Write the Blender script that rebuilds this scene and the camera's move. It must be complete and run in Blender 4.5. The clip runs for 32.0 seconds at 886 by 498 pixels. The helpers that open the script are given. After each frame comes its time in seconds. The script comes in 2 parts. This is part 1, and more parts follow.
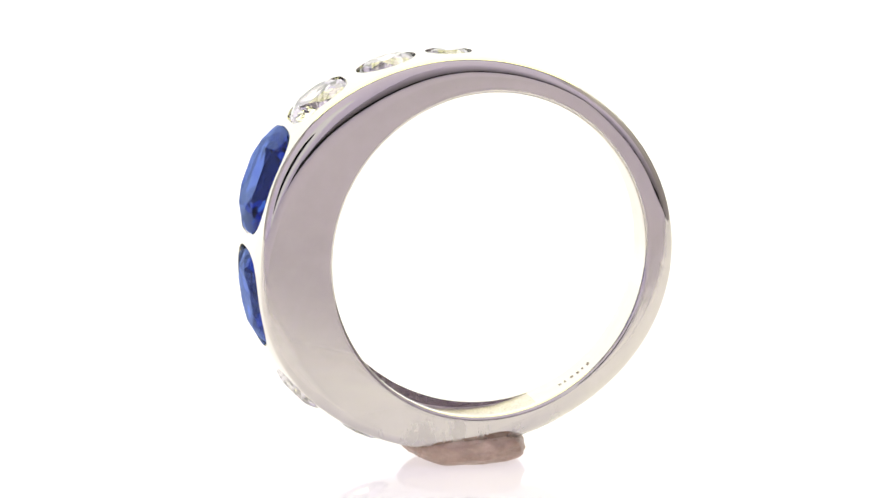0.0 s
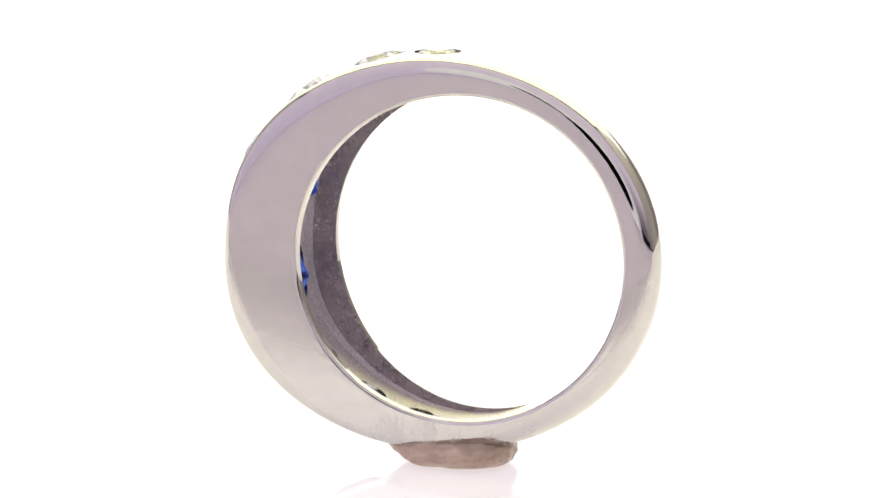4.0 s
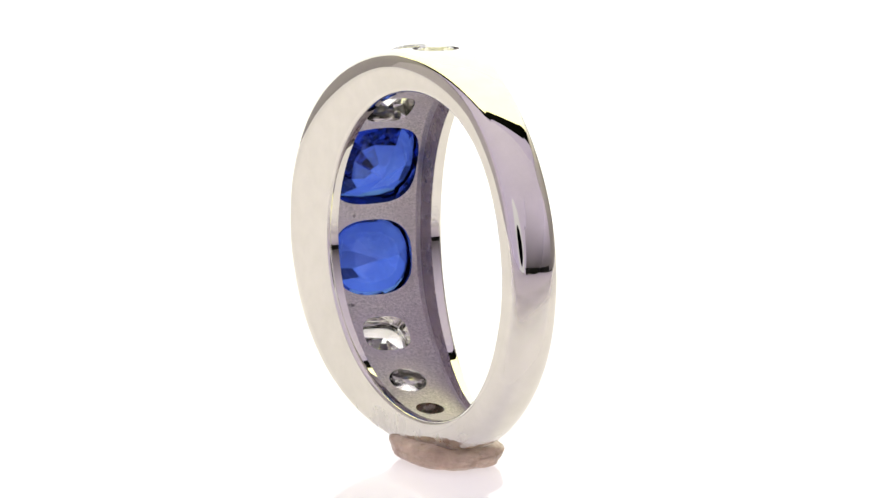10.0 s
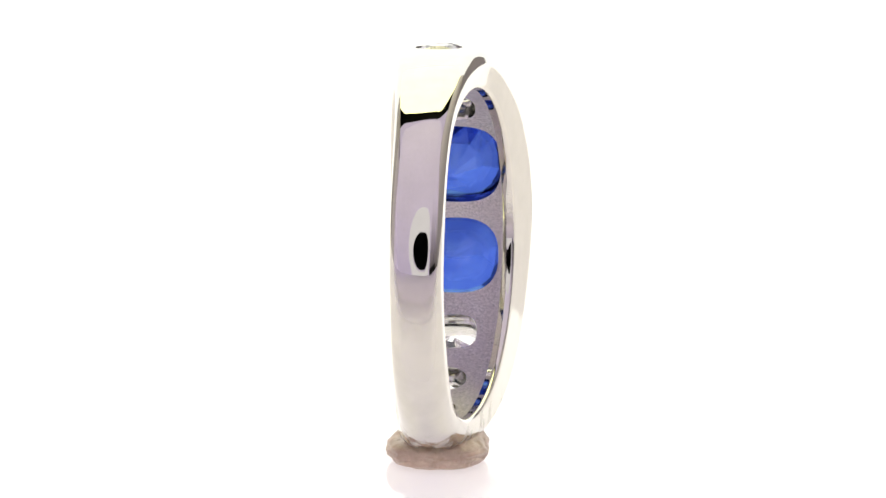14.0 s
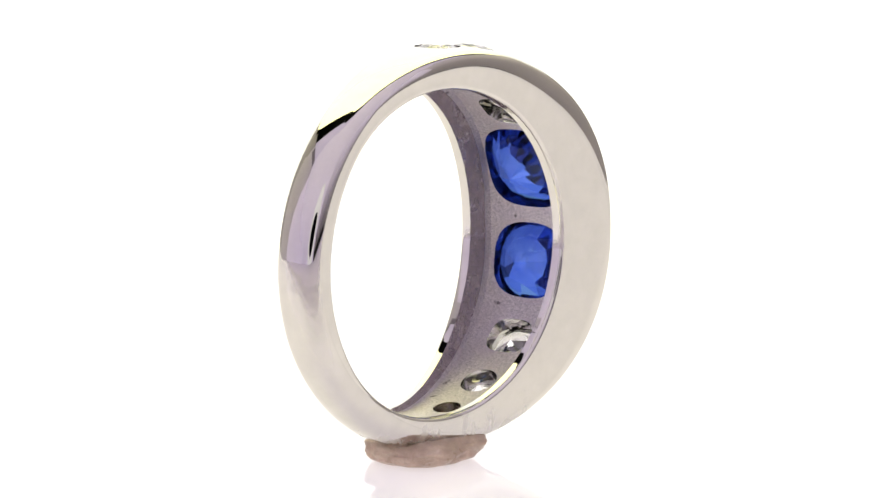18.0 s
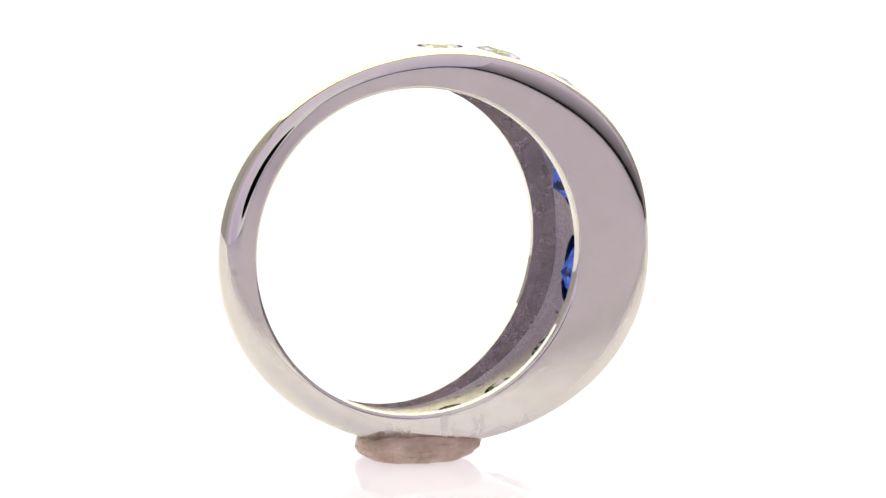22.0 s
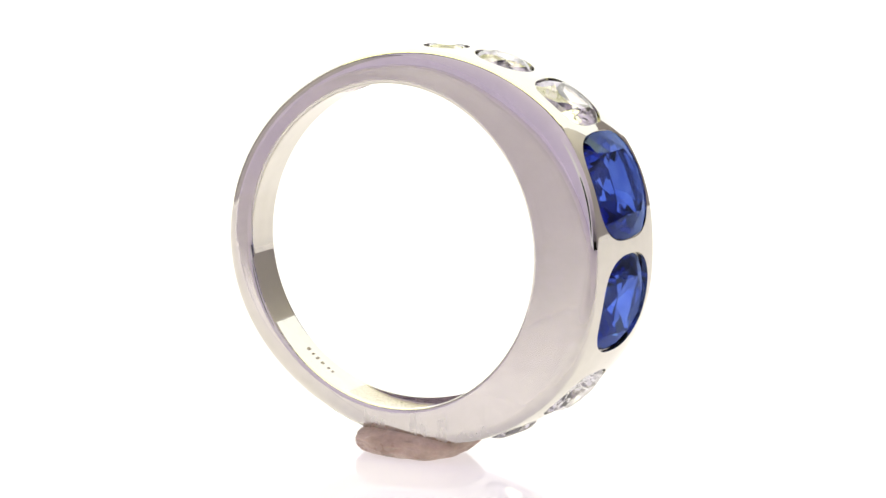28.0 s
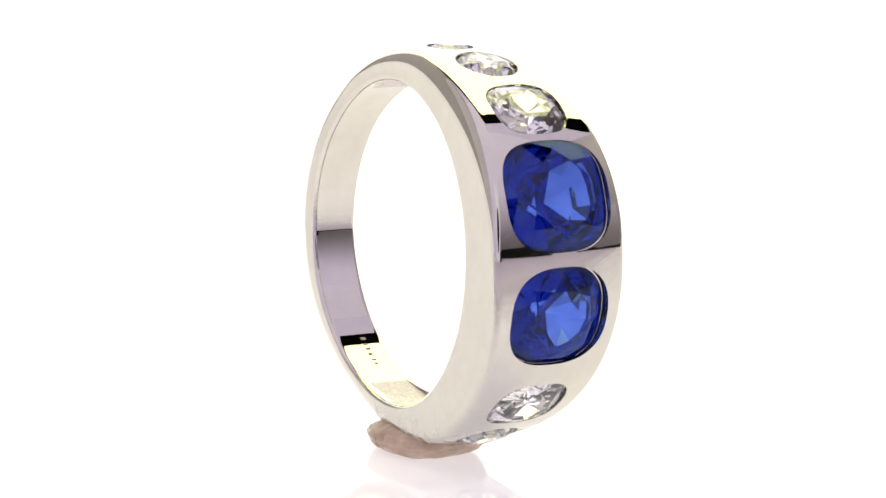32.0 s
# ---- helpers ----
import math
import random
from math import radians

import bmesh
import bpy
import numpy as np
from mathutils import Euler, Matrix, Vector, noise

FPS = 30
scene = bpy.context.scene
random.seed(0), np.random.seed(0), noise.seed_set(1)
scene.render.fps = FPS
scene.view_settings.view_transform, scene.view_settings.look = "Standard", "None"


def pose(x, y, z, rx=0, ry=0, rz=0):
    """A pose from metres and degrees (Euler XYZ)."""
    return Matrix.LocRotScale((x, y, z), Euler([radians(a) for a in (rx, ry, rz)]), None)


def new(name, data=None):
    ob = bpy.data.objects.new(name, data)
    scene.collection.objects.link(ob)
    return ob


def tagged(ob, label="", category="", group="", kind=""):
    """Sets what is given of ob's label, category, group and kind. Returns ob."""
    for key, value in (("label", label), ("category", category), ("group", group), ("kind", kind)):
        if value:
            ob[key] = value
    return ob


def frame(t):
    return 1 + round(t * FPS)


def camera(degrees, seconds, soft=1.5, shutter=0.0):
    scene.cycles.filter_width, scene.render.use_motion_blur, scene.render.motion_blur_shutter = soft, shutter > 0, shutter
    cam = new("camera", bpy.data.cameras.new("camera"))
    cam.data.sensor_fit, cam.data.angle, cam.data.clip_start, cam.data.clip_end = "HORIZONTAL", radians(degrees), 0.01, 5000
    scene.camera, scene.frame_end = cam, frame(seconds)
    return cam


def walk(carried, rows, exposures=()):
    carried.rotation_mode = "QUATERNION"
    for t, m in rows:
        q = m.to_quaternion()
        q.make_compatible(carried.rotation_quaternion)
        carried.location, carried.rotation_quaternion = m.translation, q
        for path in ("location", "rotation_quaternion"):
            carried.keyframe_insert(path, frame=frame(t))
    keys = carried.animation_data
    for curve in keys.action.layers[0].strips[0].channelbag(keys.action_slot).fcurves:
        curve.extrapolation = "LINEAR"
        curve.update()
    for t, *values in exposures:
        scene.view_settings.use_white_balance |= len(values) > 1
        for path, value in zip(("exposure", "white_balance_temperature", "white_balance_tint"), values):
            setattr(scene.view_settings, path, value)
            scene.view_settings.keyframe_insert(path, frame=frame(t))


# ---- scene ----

MM = 0.001          # the ring is drawn in millimetres

# ---------------------------------------------------------------- camera
cam = camera(12.147, 32.0, soft=1.5)
EYE = (0.0, -0.22405, 0.0495)
CAM = pose(*EYE, 90 - 9.61, 0, 0) @ pose(0, 0, 0, 0, 0, 0.8)
walk(cam, [(0.0, CAM), (32.0, CAM)], exposures=[(0.0, 0.0), (32.0, 0.0)])


# ---------------------------------------------------------------- materials
def material(name):
    m = bpy.data.materials.new(name)
    m.use_nodes = True
    t = m.node_tree
    t.nodes.clear()
    out = t.nodes.new("ShaderNodeOutputMaterial")
    b = t.nodes.new("ShaderNodeBsdfPrincipled")
    t.links.new(b.outputs[0], out.inputs[0])
    return m, t, b


def noise_node(t, scale, detail=4.0, rough=0.6, stretch=(1, 1, 1)):
    co = t.nodes.new("ShaderNodeTexCoord")
    mp = t.nodes.new("ShaderNodeMapping")
    mp.inputs["Scale"].default_value = stretch
    n = t.nodes.new("ShaderNodeTexNoise")
    n.inputs["Scale"].default_value = scale
    n.inputs["Detail"].default_value = detail
    n.inputs["Roughness"].default_value = rough
    t.links.new(co.outputs["Object"], mp.inputs["Vector"])
    t.links.new(mp.outputs["Vector"], n.inputs["Vector"])
    return n


def ramp(t, src, stops):
    r = t.nodes.new("ShaderNodeValToRGB")
    e = r.color_ramp.elements
    while len(e) < len(stops):
        e.new(0.5)
    for el, (p, c) in zip(e, stops):
        el.position, el.color = p, (*c, 1)
    t.links.new(src, r.inputs[0])
    return r


def bump(t, b, src, strength, distance):
    n = t.nodes.new("ShaderNodeBump")
    n.inputs["Strength"].default_value = strength
    n.inputs["Distance"].default_value = distance
    t.links.new(src, n.inputs["Height"])
    t.links.new(n.outputs[0], b.inputs["Normal"])
    return n


def rough_from(t, b, src, lo, hi):
    r = ramp(t, src, [(0.35, (lo,) * 3), (0.7, (hi,) * 3)])
    t.links.new(r.outputs[0], b.inputs["Roughness"])


def metal_polished():
    m, t, b = material("polished_white_gold")
    n = noise_node(t, 900, 5)
    c = ramp(t, n.outputs[0], [(0.3, (0.67, 0.655, 0.60)), (0.7, (0.71, 0.695, 0.64))])
    t.links.new(c.outputs[0], b.inputs["Base Color"])
    b.inputs["Metallic"].default_value = 1.0
    fine = ramp(t, noise_node(t, 350, 3).outputs[0], [(0.35, (0.015,) * 3), (0.7, (0.04,) * 3)])
    # finger and putty smears low on the shank
    co = t.nodes.new("ShaderNodeTexCoord")
    sep = t.nodes.new("ShaderNodeSeparateXYZ")
    t.links.new(co.outputs["Object"], sep.inputs[0])
    low = t.nodes.new("ShaderNodeMapRange")
    low.inputs["From Min"].default_value, low.inputs["From Max"].default_value = -0.0078, -0.0098
    t.links.new(sep.outputs["Z"], low.inputs["Value"])
    smear = ramp(t, noise_node(t, 900, 5, 0.65, (1, 1, 0.35)).outputs[0], [(0.44, (0, 0, 0)), (0.60, (0.42,) * 3)])
    mul = t.nodes.new("ShaderNodeMath")
    mul.operation = "MULTIPLY"
    t.links.new(low.outputs[0], mul.inputs[0])
    t.links.new(smear.outputs[0], mul.inputs[1])
    add = t.nodes.new("ShaderNodeMath")
    add.operation = "ADD"
    t.links.new(fine.outputs[0], add.inputs[0])
    t.links.new(mul.outputs[0], add.inputs[1])
    worn = ramp(t, noise_node(t, 300, 7, 0.7, (1, 0.5, 1)).outputs[0], [(0.60, (0, 0, 0)), (0.74, (0.14,) * 3)])
    both = t.nodes.new("ShaderNodeMath")
    both.operation = "ADD"
    t.links.new(add.outputs[0], both.inputs[0])
    t.links.new(worn.outputs[0], both.inputs[1])
    t.links.new(both.outputs[0], b.inputs["Roughness"])
    bump(t, b, noise_node(t, 420, 4).outputs[0], 0.05, 0.00003)
    return m


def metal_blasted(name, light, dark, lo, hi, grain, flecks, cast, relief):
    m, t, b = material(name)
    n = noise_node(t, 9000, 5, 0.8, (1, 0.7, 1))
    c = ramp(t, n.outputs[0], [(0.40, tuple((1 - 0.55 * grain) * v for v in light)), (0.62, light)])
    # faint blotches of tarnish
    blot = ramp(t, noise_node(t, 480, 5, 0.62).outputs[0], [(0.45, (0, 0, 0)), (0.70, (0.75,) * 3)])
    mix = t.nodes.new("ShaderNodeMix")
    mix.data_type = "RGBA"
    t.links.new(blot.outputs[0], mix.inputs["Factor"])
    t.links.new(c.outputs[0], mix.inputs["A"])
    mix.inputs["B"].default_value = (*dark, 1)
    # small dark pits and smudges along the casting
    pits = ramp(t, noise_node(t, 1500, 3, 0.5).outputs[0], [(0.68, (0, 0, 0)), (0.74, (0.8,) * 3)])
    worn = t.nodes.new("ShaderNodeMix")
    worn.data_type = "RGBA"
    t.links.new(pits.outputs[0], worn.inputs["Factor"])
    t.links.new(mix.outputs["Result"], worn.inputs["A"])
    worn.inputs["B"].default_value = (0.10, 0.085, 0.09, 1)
    # sparkle of the rough grain, put into the colour as pale flecks
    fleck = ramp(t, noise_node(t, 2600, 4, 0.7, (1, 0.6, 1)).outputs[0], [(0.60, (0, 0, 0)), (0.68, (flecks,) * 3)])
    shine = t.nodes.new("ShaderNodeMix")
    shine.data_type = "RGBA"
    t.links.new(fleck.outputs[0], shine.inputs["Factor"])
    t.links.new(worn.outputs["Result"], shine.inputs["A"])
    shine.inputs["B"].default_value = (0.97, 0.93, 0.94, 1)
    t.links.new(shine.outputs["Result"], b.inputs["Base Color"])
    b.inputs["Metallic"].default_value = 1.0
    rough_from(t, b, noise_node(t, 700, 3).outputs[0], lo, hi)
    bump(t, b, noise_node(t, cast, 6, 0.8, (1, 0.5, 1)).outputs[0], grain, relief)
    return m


def gem_material(name, colour, ior):
    m, t, b = material(name)
    b.inputs["Base Color"].default_value = (*colour, 1)
    b.inputs["Roughness"].default_value = 0.0
    b.inputs["IOR"].default_value = ior
    b.inputs["Transmission Weight"].default_value = 1.0
    return m


def sapphire_material():
    """Blue glass whose colour deepens with every turn of the light inside it, under a clear polish."""
    m, t, b = material("blue_sapphire")
    t.nodes.remove(b)
    glass = t.nodes.new("ShaderNodeBsdfGlass")
    glass.inputs["IOR"].default_value = 1.77
    glass.inputs["Roughness"].default_value = 0.0
    # faint colour zoning
    c = ramp(t, noise_node(t, 420, 2, 0.5, (1, 1, 0.4)).outputs[0], [(0.35, (0.205, 0.30, 0.695)), (0.65, (0.275, 0.39, 0.78))])
    t.links.new(c.outputs[0], glass.inputs["Color"])
    gloss = t.nodes.new("ShaderNodeBsdfGlossy")
    gloss.inputs["Roughness"].default_value = 0.0
    mix = t.nodes.new("ShaderNodeMixShader")
    mix.inputs["Fac"].default_value = 0.015
    t.links.new(glass.outputs[0], mix.inputs[1])
    t.links.new(gloss.outputs[0], mix.inputs[2])
    t.links.new(mix.outputs[0], t.nodes["Material Output"].inputs[0])
    return m


def putty_material():
    m, t, b = material("grey_brown_putty")
    n = noise_node(t, 700, 6, 0.65)
    c = ramp(t, n.outputs[0], [(0.28, (0.38, 0.275, 0.20)), (0.52, (0.53, 0.405, 0.31)), (0.66, (0.64, 0.51, 0.405)), (0.76, (0.82, 0.72, 0.62))])
    t.links.new(c.outputs[0], b.inputs["Base Color"])
    rough_from(t, b, noise_node(t, 500, 3).outputs[0], 0.22, 0.5)
    bump(t, b, noise_node(t, 900, 6, 0.72).outputs[0], 0.5, 0.00022)
    b.inputs["Subsurface Weight"].default_value = 0.35
    b.inputs["Subsurface Radius"].default_value = (0.001, 0.0007, 0.0006)
    b.inputs["Subsurface Scale"].default_value = 0.5
    return m


def plain(name, colour, rough=0.5, spec=0.5, scale=40, vary=0.03):
    m, t, b = material(name)
    n = noise_node(t, scale, 4)
    lo = tuple(max(0, v - vary) for v in colour)
    hi = tuple(min(1, v + vary) for v in colour)
    c = ramp(t, n.outputs[0], [(0.35, lo), (0.65, hi)])
    t.links.new(c.outputs[0], b.inputs["Base Color"])
    b.inputs["Roughness"].default_value = rough
    b.inputs["Specular IOR Level"].default_value = spec
    return m


def fading_sheet(name, edge_tone, body):
    """Sheet that tints the ring's reflections; colour and alpha fade towards its near edge."""
    m, t, b = material(name)
    co = t.nodes.new("ShaderNodeTexCoord")
    sep = t.nodes.new("ShaderNodeSeparateXYZ")
    t.links.new(co.outputs["Object"], sep.inputs[0])
    rng = t.nodes.new("ShaderNodeMapRange")
    rng.interpolation_type = "SMOOTHSTEP"
    rng.inputs["From Min"].default_value, rng.inputs["From Max"].default_value = -0.012, -0.055
    t.links.new(sep.outputs["Y"], rng.inputs["Value"])
    c = ramp(t, rng.outputs[0], [(0.0, edge_tone), (1.0, body)])
    t.links.new(c.outputs[0], b.inputs["Base Color"])
    t.links.new(rng.outputs[0], b.inputs["Alpha"])
    b.inputs["Roughness"].default_value = 0.9
    b.inputs["Specular IOR Level"].default_value = 0.2
    bump(t, b, noise_node(t, 1500, 3).outputs[0], 0.2, 0.0001)
    return m


def falloff_cloth(name, edge_tone, body, shine, low=0.005, high=0.15):
    """Cloth with light falloff painted in: darker along its foot, with an added glow higher up."""
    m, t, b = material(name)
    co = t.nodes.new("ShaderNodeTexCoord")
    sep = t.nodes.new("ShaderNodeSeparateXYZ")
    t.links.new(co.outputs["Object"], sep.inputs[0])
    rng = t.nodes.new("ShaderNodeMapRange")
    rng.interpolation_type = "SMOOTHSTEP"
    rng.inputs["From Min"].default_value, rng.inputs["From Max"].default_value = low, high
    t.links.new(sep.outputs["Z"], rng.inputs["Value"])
    c = ramp(t, rng.outputs[0], [(0.0, edge_tone), (1.0, body)])
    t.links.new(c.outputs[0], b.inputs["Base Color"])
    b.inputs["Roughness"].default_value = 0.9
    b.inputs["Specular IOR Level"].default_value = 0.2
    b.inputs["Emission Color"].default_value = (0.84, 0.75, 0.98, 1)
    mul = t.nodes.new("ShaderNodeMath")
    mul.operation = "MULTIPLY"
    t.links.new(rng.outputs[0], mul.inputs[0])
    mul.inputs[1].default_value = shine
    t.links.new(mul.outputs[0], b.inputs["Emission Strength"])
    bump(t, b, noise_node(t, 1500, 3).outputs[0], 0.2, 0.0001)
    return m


def glow(name, colour, strength):
    m, t, b = material(name)
    b.inputs["Base Color"].default_value = (0.12, 0.12, 0.12, 1)
    b.inputs["Roughness"].default_value = 0.6
    b.inputs["Emission Color"].default_value = (*colour, 1)
    b.inputs["Emission Strength"].default_value = strength
    return m


POLISHED = metal_polished()
BLASTED = metal_blasted("sandblasted_white_gold", (0.96, 0.91, 0.91), (0.74, 0.68, 0.69), 0.36, 0.55, 0.7, 0.35, 6000, 0.00012)
# darker, smoother metal for the wall of the hollow
LINING = metal_blasted("darker_white_gold", (0.74, 0.65, 0.67), (0.38, 0.32, 0.35), 0.14, 0.34, 0.9, 0.8, 2600, 0.00030)
SAPPHIRE = sapphire_material()
DIAMOND = gem_material("clear_diamond", (0.99, 0.99, 0.99), 2.15)
PUTTY = putty_material()
STAMP = plain("stamped_mark", (0.44, 0.39, 0.31), 0.6, 0.3, 3000, 0.06)
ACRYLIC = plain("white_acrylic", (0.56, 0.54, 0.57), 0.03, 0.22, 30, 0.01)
acrylic = ACRYLIC.node_tree.nodes["Principled BSDF"].inputs      # fill glow added to plate and floor, lifting the contact shade
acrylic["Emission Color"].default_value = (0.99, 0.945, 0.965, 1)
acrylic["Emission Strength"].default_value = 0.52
CLOTH = plain("lavender_fill_cloth", (0.46, 0.415, 0.51), 0.9, 0.2, 120, 0.012)
lit = CLOTH.node_tree.nodes["Principled BSDF"].inputs      # a lavender glow added to the cloth as fill from the front
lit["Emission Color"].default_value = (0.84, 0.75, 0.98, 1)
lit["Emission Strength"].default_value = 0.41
TINT_SHEET = fading_sheet("reflection_tint_sheet", (0.77, 0.74, 0.79), (0.71, 0.66, 0.83))
# dimness of the tent's unlit parts, put into the colour in two steps
DIM_CLOTH = plain("dim_grey_cloth", (0.20, 0.18, 0.21), 0.9, 0.2, 120, 0.01)
HALF_DIM_CLOTH = plain("half_dim_grey_cloth", (0.34, 0.315, 0.345), 0.9, 0.2, 120, 0.012)
LAVENDER_FALLOFF = falloff_cloth("lavender_falloff_cloth", (0.30, 0.275, 0.31), (0.46, 0.415, 0.51), 0.41)
GREY_FALLOFF = falloff_cloth("grey_falloff_cloth", (0.33, 0.305, 0.335), (0.56, 0.53, 0.56), 0.0, 0.03, 0.26)
GAP_BLACK = plain("dark_gap_black", (0.012, 0.012, 0.012), 0.7, 0.2, 200, 0.003)
DARK = plain("dark_room_paint", (0.02, 0.02, 0.02), 0.8, 0.2, 8, 0.004)
TOP_GLOW = glow("overhead_light_panel", (1.0, 0.985, 0.50), 2.6)
BACK_GLOW = glow("back_light_panel", (1.0, 0.995, 0.96), 1.35)
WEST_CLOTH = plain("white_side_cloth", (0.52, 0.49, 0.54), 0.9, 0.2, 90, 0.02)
RING_LIGHT = glow("ring_light", (1.0, 0.96, 1.0), 0.78)

# ---------------------------------------------------------------- world: a darkened studio
world = bpy.data.worlds.new("studio_dark")
world.use_nodes = True
world.node_tree.nodes["Background"].inputs[0].default_value = (0.02, 0.02, 0.022, 1)
world.node_tree.nodes["Background"].inputs[1].default_value = 0.3
scene.world = world


# ---------------------------------------------------------------- mesh helpers
def mesh_object(name, verts, faces, mats, parent=None, smooth=False, label="", mat_index=None):
    me = bpy.data.meshes.new(name)
    me.from_pydata([tuple(v) for v in verts], [], faces)
    for m in mats if isinstance(mats, (list, tuple)) else [mats]:
        me.materials.append(m)
    if mat_index is not None:
        me.polygons.foreach_set("material_index", mat_index)
    if smooth:
        me.polygons.foreach_set("use_smooth", [True] * len(me.polygons))
    me.update()
    ob = new(name, me)
    if parent is not None:
        ob.parent = parent
    if label:
        ob["label"] = label
    return ob


def part(name, bm, mat, parent, label="", smooth=False):
    bmesh.ops.recalc_face_normals(bm, faces=bm.faces)
    me = bpy.data.meshes.new(name)
    bm.to_mesh(me)
    bm.free()
    me.materials.append(mat)
    if smooth:
        me.polygons.foreach_set("use_smooth", [True] * len(me.polygons))
    ob = new(name, me)
    ob.parent = parent
    if label:
        ob["label"] = label
    return ob


def box(name, lo, hi, mat, kind="structure", label="", category=""):
    bm = bmesh.new()
    bmesh.ops.create_cube(bm, size=1)
    for v in bm.verts:
        v.co = Vector([lo[i] + (v.co[i] + 0.5) * (hi[i] - lo[i]) for i in range(3)])
    ob = part(name, bm, mat, None)
    return tagged(ob, label=label, category=category, kind=kind)


def smoothstep(a, b, x):
    k = min(1, max(0, (x - a) / (b - a)))
    return k * k * (3 - 2 * k)


# ---------------------------------------------------------------- the light tent round the turntable
TENT_W, TENT_B, TENT_H = 0.30, 0.32, 0.30
SLOT_Y0 = 0.012      # where the front cloth meets the roof
FRONT_Z0 = -0.02
LOW_Z, LOW_E = 0.275, 0.262            # the seams of the side walls


def roof(name, x0, x1, near, far, mat, label, category):
    """A flat sheet of the roof between two curved edges."""
    cols, verts, faces = 41, [], []
    for z in (TENT_H, TENT_H + 0.01):
        for i in range(cols):
            x = x0 + (x1 - x0) * i / (cols - 1)
            verts += [(x, near(x), z), (x, far(x), z)]
    m = 2 * cols
    for i in range(cols - 1):
        a = 2 * i
        faces += [(a, a + 1, a + 3, a + 2), (m + a, m + a + 2, m + a + 3, m + a + 1), (a, a + 2, m + a + 2, m + a), (a + 1, m + a + 1, m + a + 3, a + 3)]
    faces += [(0, m, m + 1, 1), (m - 2, m - 1, 2 * m - 1, 2 * m - 2)]
    tagged(mesh_object(name, verts, faces, mat), label=label, category=category, kind="structure")


def tent():
    box("wall_back", (-TENT_W, TENT_B, -0.03), (0.19, TENT_B + 0.01, TENT_H), BACK_GLOW, label="glowing white back panel of the light tent", category="light panel")
    box("wall_back_upper", (0.19, TENT_B, 0.15), (TENT_W, TENT_B + 0.01, TENT_H), BACK_GLOW, label="glowing white back panel of the light tent", category="light panel")
    # greyer pieces stand in for light falling off towards corners and tops
    box("wall_back_east", (0.19, TENT_B, -0.03), (TENT_W, TENT_B + 0.01, 0.15), HALF_DIM_CLOTH, label="grey cloth beside the glowing back panel, toned as a dim corner", category="cloth")
    x0, x1 = -TENT_W - 0.01, -TENT_W
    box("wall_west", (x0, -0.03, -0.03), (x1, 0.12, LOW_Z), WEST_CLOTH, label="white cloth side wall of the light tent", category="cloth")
    box("wall_west_upper", (x0, -0.26, LOW_Z), (x1, 0.10, TENT_H), DIM_CLOTH, label="dark grey upper side of the light tent, toned as dim", category="cloth")
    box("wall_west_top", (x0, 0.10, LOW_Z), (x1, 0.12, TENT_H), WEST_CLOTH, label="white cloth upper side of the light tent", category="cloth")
    box("wall_west_back", (x0, 0.12, -0.03), (x1, TENT_B, TENT_H), HALF_DIM_CLOTH, label="grey corner of the light tent, toned as dim", category="cloth")
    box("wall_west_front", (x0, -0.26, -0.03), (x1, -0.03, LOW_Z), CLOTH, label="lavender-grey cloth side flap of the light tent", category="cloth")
    x0, x1 = TENT_W, TENT_W + 0.01
    # light falloff is painted into the east wall's cloth, darker at the foot
    box("wall_east_front", (x0, -0.21, -0.03), (x1, -0.03, LOW_E), LAVENDER_FALLOFF, label="lavender-grey cloth side flap, shade painted along its foot", category="cloth")
    box("wall_east", (x0, -0.03, -0.03), (x1, TENT_B, TENT_H), GREY_FALLOFF, label="grey cloth side wall of the light tent, shade painted along its foot", category="cloth")
    box("wall_east_upper", (x0, -0.21, LOW_E), (x1, -0.03, TENT_H), DIM_CLOTH, label="dark grey top of the tent wall, toned as dim", category="cloth")
    box("wall_east_end", (x0, -0.26, -0.03), (x1, -0.21, TENT_H), DIM_CLOTH, label="dark grey end of the tent wall, toned as dim", category="cloth")
    # black strips added out of view, mirrored in the ring as a dark gap
    box("floor_edge", (0.247, -0.200, -0.03), (0.252, -0.10, 0.016), GAP_BLACK, label="low black strip added for the dark gap beyond the turntable", category="bar")
    box("floor_edge_back", (0.247, -0.10, -0.03), (0.252, 0.0, 0.003), GAP_BLACK, label="low black strip added for the dark gap beyond the turntable", category="bar")
    box("floor_edge_front", (0.09, -0.205, 0.002), (0.247, -0.200, 0.018), GAP_BLACK, label="low black strip added for the dark gap beyond the turntable", category="bar")
    # the roof: the light panel behind a dark gap that bows back towards the sides, and the front cloth folded over
    roof("ceiling", -TENT_W, TENT_W, lambda x: 0.043 + 2.2 * x * x, lambda x: TENT_B, TOP_GLOW, "warm white overhead light panel of the tent", "light panel")
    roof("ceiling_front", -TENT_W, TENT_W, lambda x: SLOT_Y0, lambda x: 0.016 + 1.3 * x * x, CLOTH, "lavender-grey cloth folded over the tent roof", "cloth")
    # the sloping front cloth, with a round opening for the lens
    top, low = Vector((0, SLOT_Y0, TENT_H)), Vector((0, -0.2480, FRONT_Z0))
    up = (top - low).normalized()
    z = EYE[2]
    centre = low + up * ((z - low.z) / up.z)
    length_up, length_down = (top - centre).length, (low - centre).length
    right = Vector((1, 0, 0))
    n = 240
    back = up.cross(right).normalized() * 0.004
    if back.y > 0:
        back = -back

    def reach(c, s):
        """How far the sheet goes from the opening, in the direction (c, s)."""
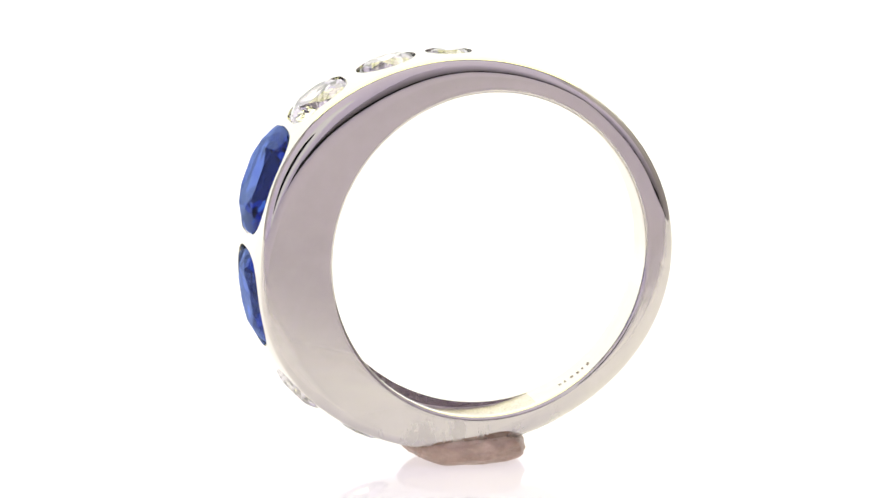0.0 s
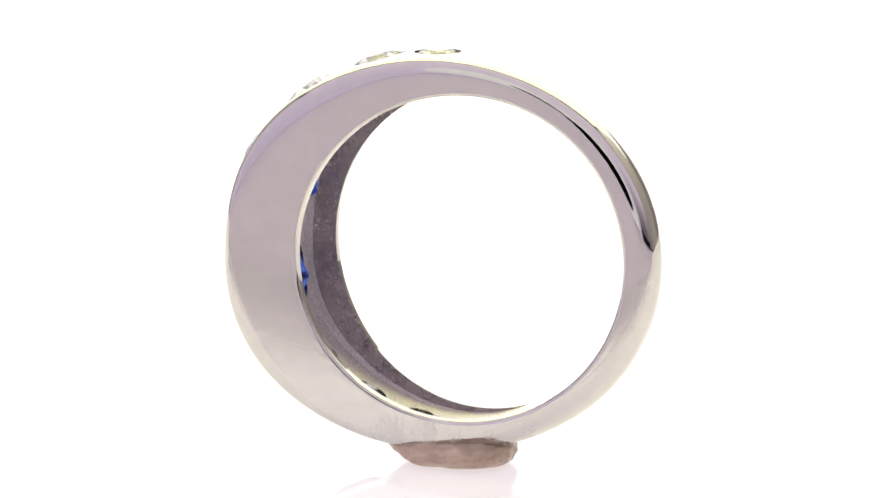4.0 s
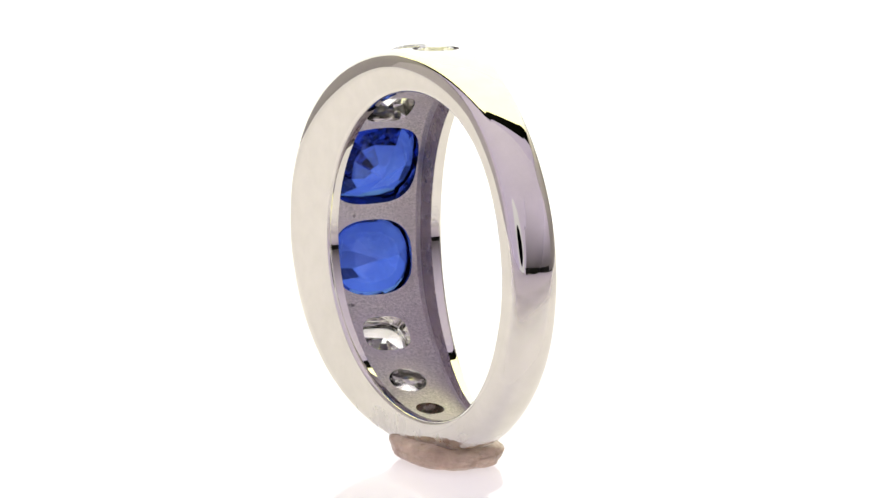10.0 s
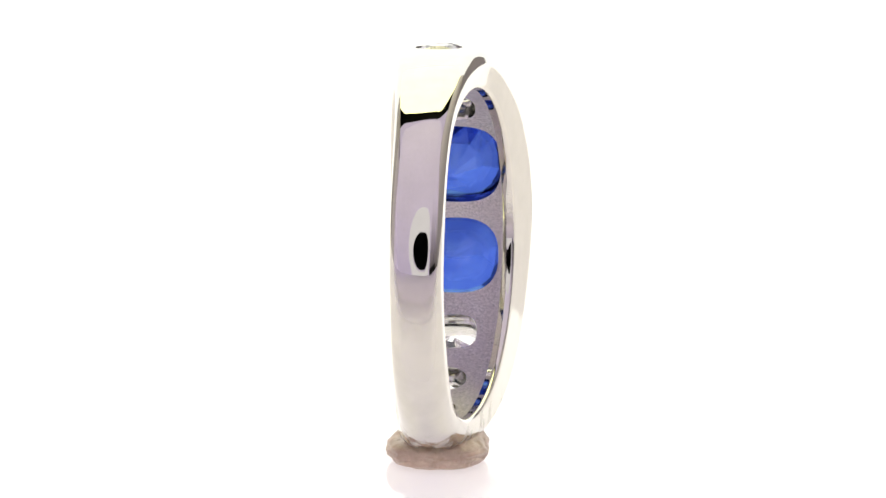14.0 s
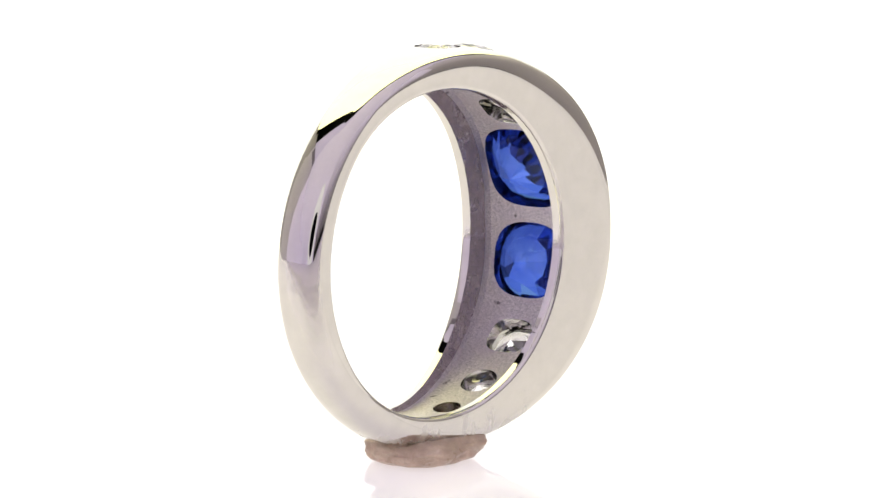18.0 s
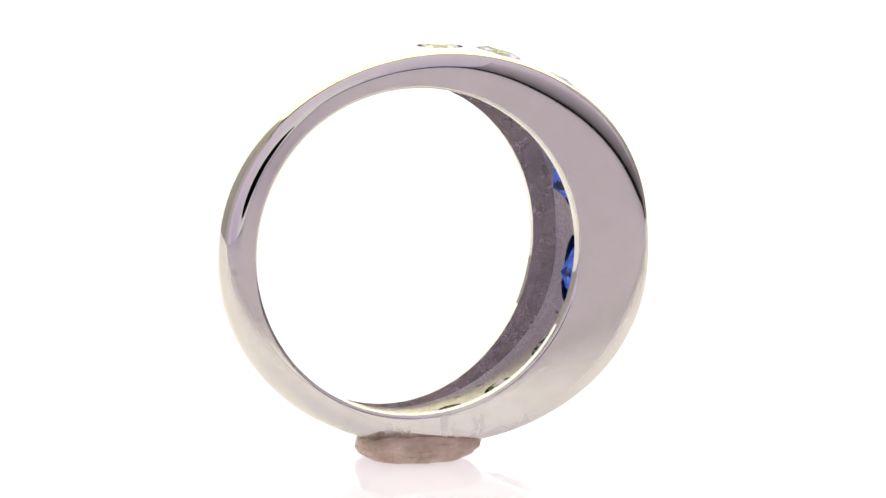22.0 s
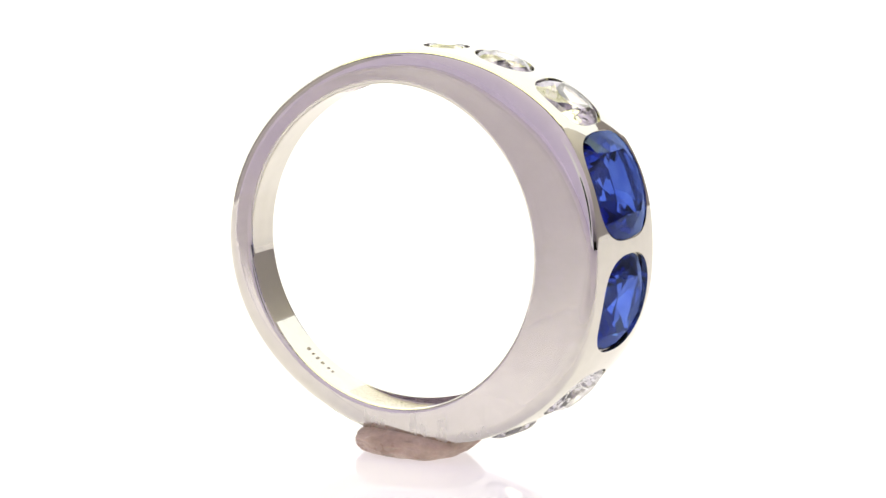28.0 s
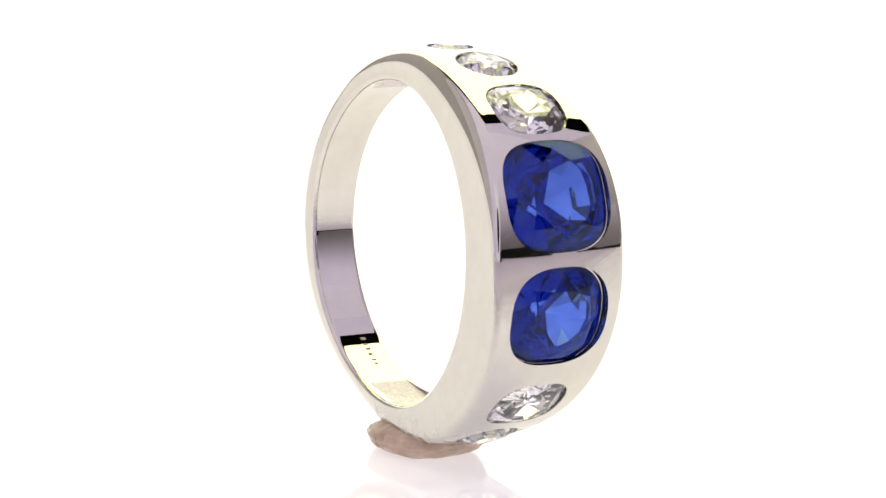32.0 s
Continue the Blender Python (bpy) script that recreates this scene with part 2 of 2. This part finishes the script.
        return 1 / max(abs(c) / TENT_W, s / length_up if s > 0 else -s / length_down, 1e-6)

    def sheet(name, mat, inner, outer_edge, label, category):
        verts, faces = [], []
        for layer in range(2):
            for edge in (inner, outer_edge):
                for i in range(n):
                    a = 2 * math.pi * i / n
                    c, s = math.cos(a), math.sin(a)
                    k = edge(c, s)
                    verts.append(centre + right * (k * c) + up * (k * s) + back * layer)
        for i in range(n):
            j = (i + 1) % n
            if (verts[i] - verts[n + i]).length < 1e-5 and (verts[j] - verts[n + j]).length < 1e-5:
                continue
            faces.append((i, j, n + j, n + i))
            faces.append((2 * n + i, 3 * n + i, 3 * n + j, 2 * n + j))
            faces.append((i, 2 * n + i, 2 * n + j, j))
            faces.append((n + i, n + j, 3 * n + j, 3 * n + i))
        tagged(mesh_object(name, verts, faces, mat), label=label, category=category, kind="structure")

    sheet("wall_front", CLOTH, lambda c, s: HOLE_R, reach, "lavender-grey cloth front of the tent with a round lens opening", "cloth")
    # sheet added over the foot of the front, falloff painted in, on the east side
    verts = []
    for lift in (0.002, 0.005):
        for x in (0.105, 0.292):
            for z in (0.006, 0.145):
                verts.append(centre + right * x + up * ((z - centre.z) / up.z) - back.normalized() * lift)
    faces = [(0, 1, 3, 2), (4, 6, 7, 5), (0, 4, 5, 1), (2, 3, 7, 6), (0, 2, 6, 4), (1, 5, 7, 3)]
    tagged(mesh_object("wall_front_foot", verts, faces, LAVENDER_FALLOFF), label="added lavender-grey sheet, shade painted along its foot", category="cloth", kind="structure")
    # sheet added out of view before the ring, tinting what its sides reflect
    verts, faces = [], []
    prof = [(-0.0125, 0.00012), (-0.020, 0.0003), (-0.045, 0.0006), (-0.075, 0.0007), (-0.10, 0.0008), (-0.14, 0.0012), (-0.17, 0.0016), (-0.195, 0.0022), (-0.228, 0.0045)]
    cols = 33
    for lift in (0.0, -0.0001):
        for y, zz in prof:
            for i in range(cols):
                x = -0.27 + 0.54 * i / (cols - 1)
                verts.append((x, y, zz + lift + (0.0006 * (1 + math.sin(x * 70 + y * 40)) if y < -0.12 else 0)))
    m = len(prof) * cols
    for j in range(len(prof) - 1):
        for i in range(cols - 1):
            a = j * cols + i
            faces += [(a, a + 1, a + cols + 1, a + cols), (m + a, m + a + cols, m + a + cols + 1, m + a + 1)]
    for i in range(cols - 1):
        faces.append((i, m + i, m + i + 1, i + 1))
    tint_piece = mesh_object("wall_front_tint", verts, faces, TINT_SHEET, None, True)
    tagged(tint_piece, label="pale lavender sheet added out of view to tint the ring's reflections", category="cloth", kind="structure")
    # a soft ring light round the opening
    verts, faces = [], []
    for layer in (0.003, 0.006):
        for wide, tall in ((HOLE_R, HOLE_R), (0.066, 0.088)):
            for i in range(n):
                a = 2 * math.pi * i / n
                verts.append(centre + right * (wide * math.cos(a)) + up * (tall * math.sin(a)) - back.normalized() * layer)
    for i in range(n):
        j = (i + 1) % n
        faces += [(i, n + i, n + j, j), (2 * n + i, 2 * n + j, 3 * n + j, 3 * n + i), (i, j, 2 * n + j, 2 * n + i), (n + i, 3 * n + i, 3 * n + j, n + j)]
    disc = mesh_object("wall_front_light", verts, faces, RING_LIGHT)
    tagged(disc, label="white oval ring light round the lens opening", category="ring light", kind="structure")
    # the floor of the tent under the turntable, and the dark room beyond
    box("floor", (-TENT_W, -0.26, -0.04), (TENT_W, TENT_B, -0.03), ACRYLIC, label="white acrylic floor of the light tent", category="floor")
    for name, lo, hi in (("wall_room_south", (-1, -1.02, -0.5), (1, -1, 1)), ("wall_room_north", (-1, 1, -0.5), (1, 1.02, 1)),
                         ("wall_room_west", (-1.02, -1, -0.5), (-1, 1, 1)), ("wall_room_east", (1, -1, -0.5), (1.02, 1, 1)),
                         ("ceiling_room", (-1, -1, 1), (1, 1, 1.02)), ("floor_room", (-1, -1, -0.52), (1, 1, -0.5))):
        box(name, lo, hi, DARK, label="dark painted wall of the studio room", category="wall")


HOLE_R = 0.045
tent()


def turntable():
    base = tagged(new("turntable"), label="round glossy white acrylic turntable plate with an added fill glow", category="turntable")
    bm = bmesh.new()
    rings = [(0.0, -0.006), (0.235, -0.006), (0.2385, -0.005), (0.240, -0.003), (0.2385, -0.0008), (0.2355, 0.0), (0.0, 0.0)]
    n = 160
    rows = []
    for r, z in rings:
        if r == 0:
            rows.append([bm.verts.new((0, 0, z))])
        else:
            rows.append([bm.verts.new((r * math.cos(2 * math.pi * i / n), r * math.sin(2 * math.pi * i / n), z)) for i in range(n)])
    for a, b in zip(rows, rows[1:]):
        for i in range(n):
            j = (i + 1) % n
            if len(a) == 1:
                bm.faces.new((a[0], b[j], b[i]))
            elif len(b) == 1:
                bm.faces.new((a[i], a[j], b[0]))
            else:
                bm.faces.new((a[i], a[j], b[j], b[i]))
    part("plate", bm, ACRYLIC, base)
    bm = bmesh.new()
    bmesh.ops.create_cone(bm, cap_ends=True, segments=48, radius1=0.05, radius2=0.05, depth=0.024)
    for v in bm.verts:
        v.co.z -= 0.018
    part("spindle", bm, DARK, base)
    return base


# ---------------------------------------------------------------- the ring
RI = 8.91            # inner radius
PITCH = radians(2.86)
LEAN = 0.48          # share of the side that leans in


def swell(deg, at, spread):
    return math.exp(-((deg - at) / spread) ** 2)


def outer(th):
    deg = math.degrees(math.atan2(math.sin(th), math.cos(th)))
    # flattened between the sapphires, fuller beside them and at the lower back
    local = -0.26 * swell(deg, 0, 14) + 0.10 * swell(deg, 33, 15) + 0.09 * swell(deg, -33, 15) + 0.08 * swell(deg, -130, 35)
    return 11.414 + 1.353 * math.cos(th) + 0.583 * math.cos(2 * th) + local


def half_width(x):
    return 2.07 + 0.1274 * x + 0.0035 * x * x


def recess(th):
    """Depth of the hollow behind the stones."""
    a = abs(math.atan2(math.sin(th), math.cos(th)))
    d = (outer(th) - RI) - (1.60 + 0.90 * math.cos(th))
    return max(0.0, d) * (1 - smoothstep(radians(80), radians(114), a)) + 0.12 * (1 - smoothstep(radians(100), radians(116), a))


def section(th):
    """Half of the cross-section, as (radius, y, kind), from the outer crest to the middle of the inner side."""
    ro = outer(th)
    rear = 0.5 - 0.5 * math.cos(th)
    c = math.cos(th)
    deg = math.degrees(math.atan2(math.sin(th), c))

    def width(x):
        return half_width(x) + 0.13 * swell(deg, -58, 30) + 0.08 * swell(deg, 60, 30) + 0.20 * smoothstep(115, 165, abs(deg))

    wo = width(ro * c)
    dome = 0.28 - 0.04 * rear
    pts = []
    fil, edge = 0.22, 0.40 + 0.42 * rear + 0.70 * swell(deg, -120, 40) + 0.15 * swell(deg, 55, 35)
    soft = math.sin(radians(min(abs(deg), 90))) ** 0.7 * (1 - 0.85 * smoothstep(85, 135, abs(deg)))
    soft *= 1 - 0.8 * smoothstep(5, 60, -deg)
    # the side leans in gently over its outer part, then turns over a tight edge
    lean = LEAN * (1 - 0.4 * smoothstep(40, 80, abs(deg))) * (ro - 0.2 - RI - fil) * soft
    tilt = radians(21) * min(1, soft * 3)
    turn = math.pi / 2 - tilt
    inset = 0.5 * lean * math.tan(tilt)
    bulge = 0.05 * math.sin(th) * (0.3 if deg > 0 else 1.0)
    y1 = wo - 0.5
    for _ in range(3):
        r1 = ro - dome * (y1 / wo) ** 2
        y1 = width((r1 - edge * (1 - math.cos(turn))) * c) - inset - edge * math.sin(turn)
    # outer crest
    for k in range(9):
        y = k / 8 * y1
        pts.append((ro - dome * (y / wo) ** 2, y, 0))
    # tight edge
    for k in range(1, 7):
        a = k / 6 * turn
        pts.append((r1 - edge * (1 - math.cos(a)), y1 + edge * math.sin(a), 0))
    # leaning part
    r2 = pts[-1][0]
    for k in range(1, 9):
        r = r2 - max(lean, 0.05) * k / 8
        pts.append((r, width(r * c) - inset * (1 - k / 8) ** 2, 0))
    # side down to the inner edge
    r2 = pts[-1][0]
    for k in range(1, 7):
        r = r2 + (RI + fil - r2) * k / 6
        pts.append((r, width(r * c) - bulge * math.sin(k / 6 * math.pi / 2), 0))
    # the upper side flares outwards
    flare = 0.17 * swell(deg, 65, 38)
    pts = [(r, y + flare * (r - RI) / (ro - RI) * min(1.0, y / y1), k) for r, y, k in pts]
    y2 = pts[-1][1]
    for k in range(1, 6):
        a = k / 5 * math.pi / 2
        pts.append((RI + fil * (1 - math.sin(a)), y2 - fil * (1 - math.cos(a)), 0))
    y3 = pts[-1][1]
    d = recess(th)
    rim = 0.28 + 0.18 * max(0, c)
    yr = max(y3 - rim, 0.5 * y3)
    for k in range(1, 4):
        pts.append((RI, y3 + (yr - y3) * k / 3, 0))
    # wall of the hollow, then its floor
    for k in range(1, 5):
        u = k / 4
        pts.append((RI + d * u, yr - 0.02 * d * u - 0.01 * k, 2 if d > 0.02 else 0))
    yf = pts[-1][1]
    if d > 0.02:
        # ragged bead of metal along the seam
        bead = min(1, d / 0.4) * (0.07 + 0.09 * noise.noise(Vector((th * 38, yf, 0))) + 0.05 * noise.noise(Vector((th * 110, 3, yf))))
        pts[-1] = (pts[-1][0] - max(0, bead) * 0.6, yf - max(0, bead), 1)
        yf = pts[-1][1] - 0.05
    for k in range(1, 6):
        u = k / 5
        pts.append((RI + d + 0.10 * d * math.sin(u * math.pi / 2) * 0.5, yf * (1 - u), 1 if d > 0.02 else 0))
    return pts


def ring_point(r, y, th):
    a = th + PITCH
    return Vector((r * math.cos(a), y, r * math.sin(a))) * MM


def band_mesh(n=288):
    verts, faces, index = [], [], []
    m = None
    for i in range(n):
        th = 2 * math.pi * i / n
        half = section(th)
        loop = half + [(r, -y, k) for r, y, k in half[-2:0:-1]]
        m = len(loop)
        verts += [ring_point(r, y, th) for r, y, k in loop]
    for i in range(n):
        th = 2 * math.pi * (i + 0.5) / n
        half = section(th)
        kinds = [k for r, y, k in half] + [k for r, y, k in half[-2:0:-1]]
        i2 = (i + 1) % n
        for j in range(m):
            j2 = (j + 1) % m
            faces.append((i * m + j, i * m + j2, i2 * m + j2, i2 * m + j))
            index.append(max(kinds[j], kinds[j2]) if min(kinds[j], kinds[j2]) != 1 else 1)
    return verts, faces, index


# stones: angle from the middle, half sizes across and along, squareness, height of the girdle over the crest
STONES = [("sapphire", 15.9, 3.22, 2.95, 2.9, -0.46), ("sapphire", -12.9, 3.0, 2.63, 2.6, -0.60),
          ("diamond", 39.4, 2.15, 1.80, 2.9, -0.30), ("diamond", -39.2, 2.15, 1.75, 2.9, -0.30),
          ("diamond", 59.2, 1.66, 1.60, 2.0, -0.30), ("diamond", -59.0, 1.66, 1.60, 2.0, -0.30),
          ("diamond", 76.5, 1.22, 1.22, 2.0, -0.30), ("diamond", -76.8, 1.22, 1.22, 2.0, -0.30)]


def stone_frame(deg):
    """Origin on the crest and the axes across, along and out of the stone."""
    th = radians(deg)
    p = ring_point(outer(th), 0, th)
    e = 0.02
    tangent = (ring_point(outer(th + e), 0, th + e) - ring_point(outer(th - e), 0, th - e)).normalized()
    across = Vector((0, 1, 0))
    out = across.cross(tangent)
    if out.dot(p) < 0:
        out = -out
    return Matrix(((across.x, tangent.x, out.x, p.x), (across.y, tangent.y, out.y, p.y), (across.z, tangent.z, out.z, p.z), (0, 0, 0, 1)))


def outline(a, b, e, ang):
    c, s = math.cos(ang), math.sin(ang)
    return (a * math.copysign(abs(c) ** (2 / e), c), b * math.copysign(abs(s) ** (2 / e), s))


def gem_bmesh(a, b, e, girdle, crown, pavilion, table, belly):
    """A brilliant with a cushion or round outline, girdle at that height; belly: a full, slightly uneven pavilion."""
    pts = []
    for i in range(32):
        x, y = outline(a, b, e, 2 * math.pi * i / 32)
        pts.append((x, y, girdle + 0.04))
        pts.append((x, y, girdle - 0.04))
    soft = max(2.0, e - 0.4)
    for i in range(8):
        x, y = outline(a, b, soft, 2 * math.pi * i / 8)
        pts.append((x * 0.83, y * 0.83, girdle + crown * 0.62))
        x, y = outline(a, b, soft, 2 * math.pi * (i + 0.5) / 8)
        pts.append((x * table, y * table, girdle + crown))
        if not belly:
            pts.append((x * 0.40, y * 0.40, girdle - pavilion * 0.70))
            x, y = outline(a, b, e, 2 * math.pi * i / 8)
            pts.append((x * 0.72, y * 0.72, girdle - pavilion * 0.36))
    rng = random.Random(int(a * 1000))
    rings = [(0.91, 0.22), (0.76, 0.46), (0.50, 0.70)] if belly else ([(0.575, 0.565)] if e > 2.0 else [])
    for k, depth in rings:
        shift = 0.5 if depth > 0.40 else 0.0
        count = 16 if depth < 0.60 else 11
        for i in range(count):
            x, y = outline(a, b, e - 0.3, 2 * math.pi * (i + shift + 0.12 * rng.uniform(-1, 1)) / count)
            f = k + 0.015 * rng.uniform(-1, 1)
            pts.append((x * f, y * f, girdle - pavilion * (depth + 0.012 * rng.uniform(-1, 1))))
    pts.append((0.04 * a, -0.05 * b, girdle - pavilion))
    bm = bmesh.new()
    for p in pts:
        bm.verts.new(Vector(p) * MM)
    bmesh.ops.convex_hull(bm, input=bm.verts)
    loose = [v for v in bm.verts if not v.link_faces]
    bmesh.ops.delete(bm, geom=loose, context="VERTS")
    bmesh.ops.dissolve_limit(bm, angle_limit=radians(1.0), verts=bm.verts, edges=bm.edges)
    return bm


def cutter(m, a, b, e, girdle, depth, low):
    verts, faces = [], []
    n = 48
    levels = [(3.0, 1.10), (0.3, 1.06), (girdle - 0.05, 1.03), (girdle - 0.10, 0.97), (girdle - depth, low), (girdle - depth - 1.9, low - 0.01)]
    for z, k in levels:
        for i in range(n):
            x, y = outline(a * k, b * k, e, 2 * math.pi * (i + 0.25) / n)
            verts.append(m @ (Vector((x, y, z)) * MM))
    for l in range(len(levels) - 1):
        for i in range(n):
            j = (i + 1) % n
            faces.append((l * n + i, (l + 1) * n + i, (l + 1) * n + j, l * n + j))
    faces.append(tuple(range(n)))
    faces.append(tuple(reversed(range((len(levels) - 1) * n, len(levels) * n))))
    me = bpy.data.meshes.new("cut")
    me.from_pydata(verts, [], faces)
    me.materials.append(POLISHED)
    bm = bmesh.new()
    bm.from_mesh(me)
    bmesh.ops.recalc_face_normals(bm, faces=bm.faces)
    bm.to_mesh(me)
    bm.free()
    return new("cut", me)


def build_ring():
    ring = tagged(new("gemstone_ring"), label="polished white gold ring flush-set with blue sapphires and clear diamonds", category="ring")
    verts, faces, index = band_mesh()
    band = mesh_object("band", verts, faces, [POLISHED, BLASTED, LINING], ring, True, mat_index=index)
    bm = bmesh.new()
    bm.from_mesh(band.data)
    bmesh.ops.recalc_face_normals(bm, faces=bm.faces)
    bm.to_mesh(band.data)
    bm.free()
    cuts = []
    for kind, deg, a, b, e, girdle in STONES:
        m = stone_frame(deg)
        c = cutter(m, a, b, e, girdle, 1.75 if kind == "sapphire" else 1.1, 0.81 if kind == "sapphire" else 0.64)
        md = band.modifiers.new("seat", "BOOLEAN")
        md.operation, md.object, md.solver = "DIFFERENCE", c, "EXACT"
        cuts.append(c)
    bpy.context.view_layer.update()
    done = bpy.data.meshes.new_from_object(band.evaluated_get(bpy.context.evaluated_depsgraph_get()))
    band.modifiers.clear()
    band.data = done
    for c in cuts:
        bpy.data.objects.remove(c)
    done.polygons.foreach_set("use_smooth", [True] * len(done.polygons))
    done.set_sharp_from_angle(angle=radians(32))
    for kind, deg, a, b, e, girdle in STONES:
        big = kind == "sapphire"
        size = min(a, b)
        deep = 1.14 if big else 0.86
        bm = gem_bmesh(a, b, e, girdle, (0.255 if big else 0.30) * size, deep * size, 0.62 if big else 0.58, big)
        ob = part(kind, bm, SAPPHIRE if big else DIAMOND, ring,
                  "deep blue cushion-cut sapphire" if big else ("clear cushion-cut diamond" if e > 2.5 else "clear round brilliant diamond"))
        ob.matrix_local = stone_frame(deg)
    # worn hallmark stamped inside the shank
    for k, (deg, y, long, wide) in enumerate([(-135.9, 0.24, 0.30, 0.46), (-133.4, 0.22, 0.20, 0.38), (-131.2, 0.24, 0.26, 0.44), (-128.6, 0.19, 0.30, 0.36), (-125.7, 0.20, 0.18, 0.42), (-123.6, 0.16, 0.24, 0.30)]):
        bm = bmesh.new()
        bmesh.ops.create_cube(bm, size=1)
        th = radians(deg)
        m = Matrix.Translation(ring_point(RI - 0.002, y, th)) @ Matrix.Rotation(-(th + PITCH), 4, "Y")
        bmesh.ops.bevel(bm, geom=bm.edges[:], offset=0.12, segments=2, affect="EDGES")
        for v in bm.verts:
            v.co = m @ (Vector((v.co.x * 0.03, v.co.y * wide * 0.75, v.co.z * long * 0.62)) * MM)
        part("hallmark_bar", bm, STAMP, ring, "worn stamped mark")
    return ring


def build_putty():
    putty = tagged(new("putty_lump"), label="grey-brown lump of putty holding the ring upright", category="putty")
    bm = bmesh.new()
    bmesh.ops.create_icosphere(bm, subdivisions=6, radius=1)
    for v in bm.verts:
        p = v.co.copy()
        k = 1 + 0.06 * noise.noise(p * 1.7) + 0.035 * noise.noise(p * 4.3) + 0.012 * noise.noise(p * 11)
        e = (abs(p.x) ** 4 + abs(p.y) ** 4 + abs(p.z) ** 4) ** 0.25
        q = p / e * 0.5 + p * 0.5
        z = max(0.0, 0.78 + q.z * 0.92 + 0.07 * noise.noise(p * 3 + Vector((4, 0, 0))) + 0.03 * noise.noise(p * 9))
        x, y = q.x * 3.3 * k, q.y * 2.75 * k
        # pressed out under the head, where it climbs the ring's underside
        pull = smoothstep(0.2, 1.0, q.x)
        x += pull * (z - 0.55) * 0.95
        z += pull * smoothstep(0.9, 1.6, z) * 0.30
        # thumb dents
        z -= 0.10 * smoothstep(0.55, 0.9, noise.noise(Vector((x * 0.7, y * 0.7, 2.0))) + 0.5) if z > 1.2 else 0.0
        v.co = Vector((x, y, max(0.0, z))) * MM
    part("lump", bm, PUTTY, putty, smooth=True)
    return putty


# ---------------------------------------------------------------- the turning plate
OMEGA = 7.7375
HEAD = 68.62
RING = (-1.11, -1.863, 11.656)
RING_LEAN = (-1.0, -0.1)
PUTTY_AT = (-0.62, -1.18)
# seconds, sideways and height run-out in mm
RUNOUT = [(0.0, -0.06, -0.09), (2.0, -0.26, -0.13), (4.0, -0.34, -0.14), (6.0, -0.33, -0.11), (8.0, -0.27, -0.05), (10.0, -0.08, 0.0), (13.0, 0.22, 0.03), (17.0, 0.04, 0.05), (22.0, -0.03, 0.05), (28.0, -0.10, 0.05), (32.0, -0.16, 0.04)]


def plate_pose(t):
    ts = [r[0] for r in RUNOUT]
    dx, dz = [float(np.interp(t, ts, [r[k] for r in RUNOUT])) for k in (1, 2)]
    return pose(dx * MM, 0, dz * MM, 0, 0, -OMEGA * (t - 16))


def motions():
    times = [float(i) for i in range(33)]
    walk(plate, [(t, plate_pose(t)) for t in times])
    walk(ring, [(t, plate_pose(t) @ pose(RING[0] * MM, RING[1] * MM, RING[2] * MM, *RING_LEAN, HEAD)) for t in times])
    walk(putty, [(t, plate_pose(t) @ pose(PUTTY_AT[0] * MM, PUTTY_AT[1] * MM, 0, 0, 0, HEAD)) for t in times])


plate = turntable()
ring = build_ring()
putty = build_putty()
motions()
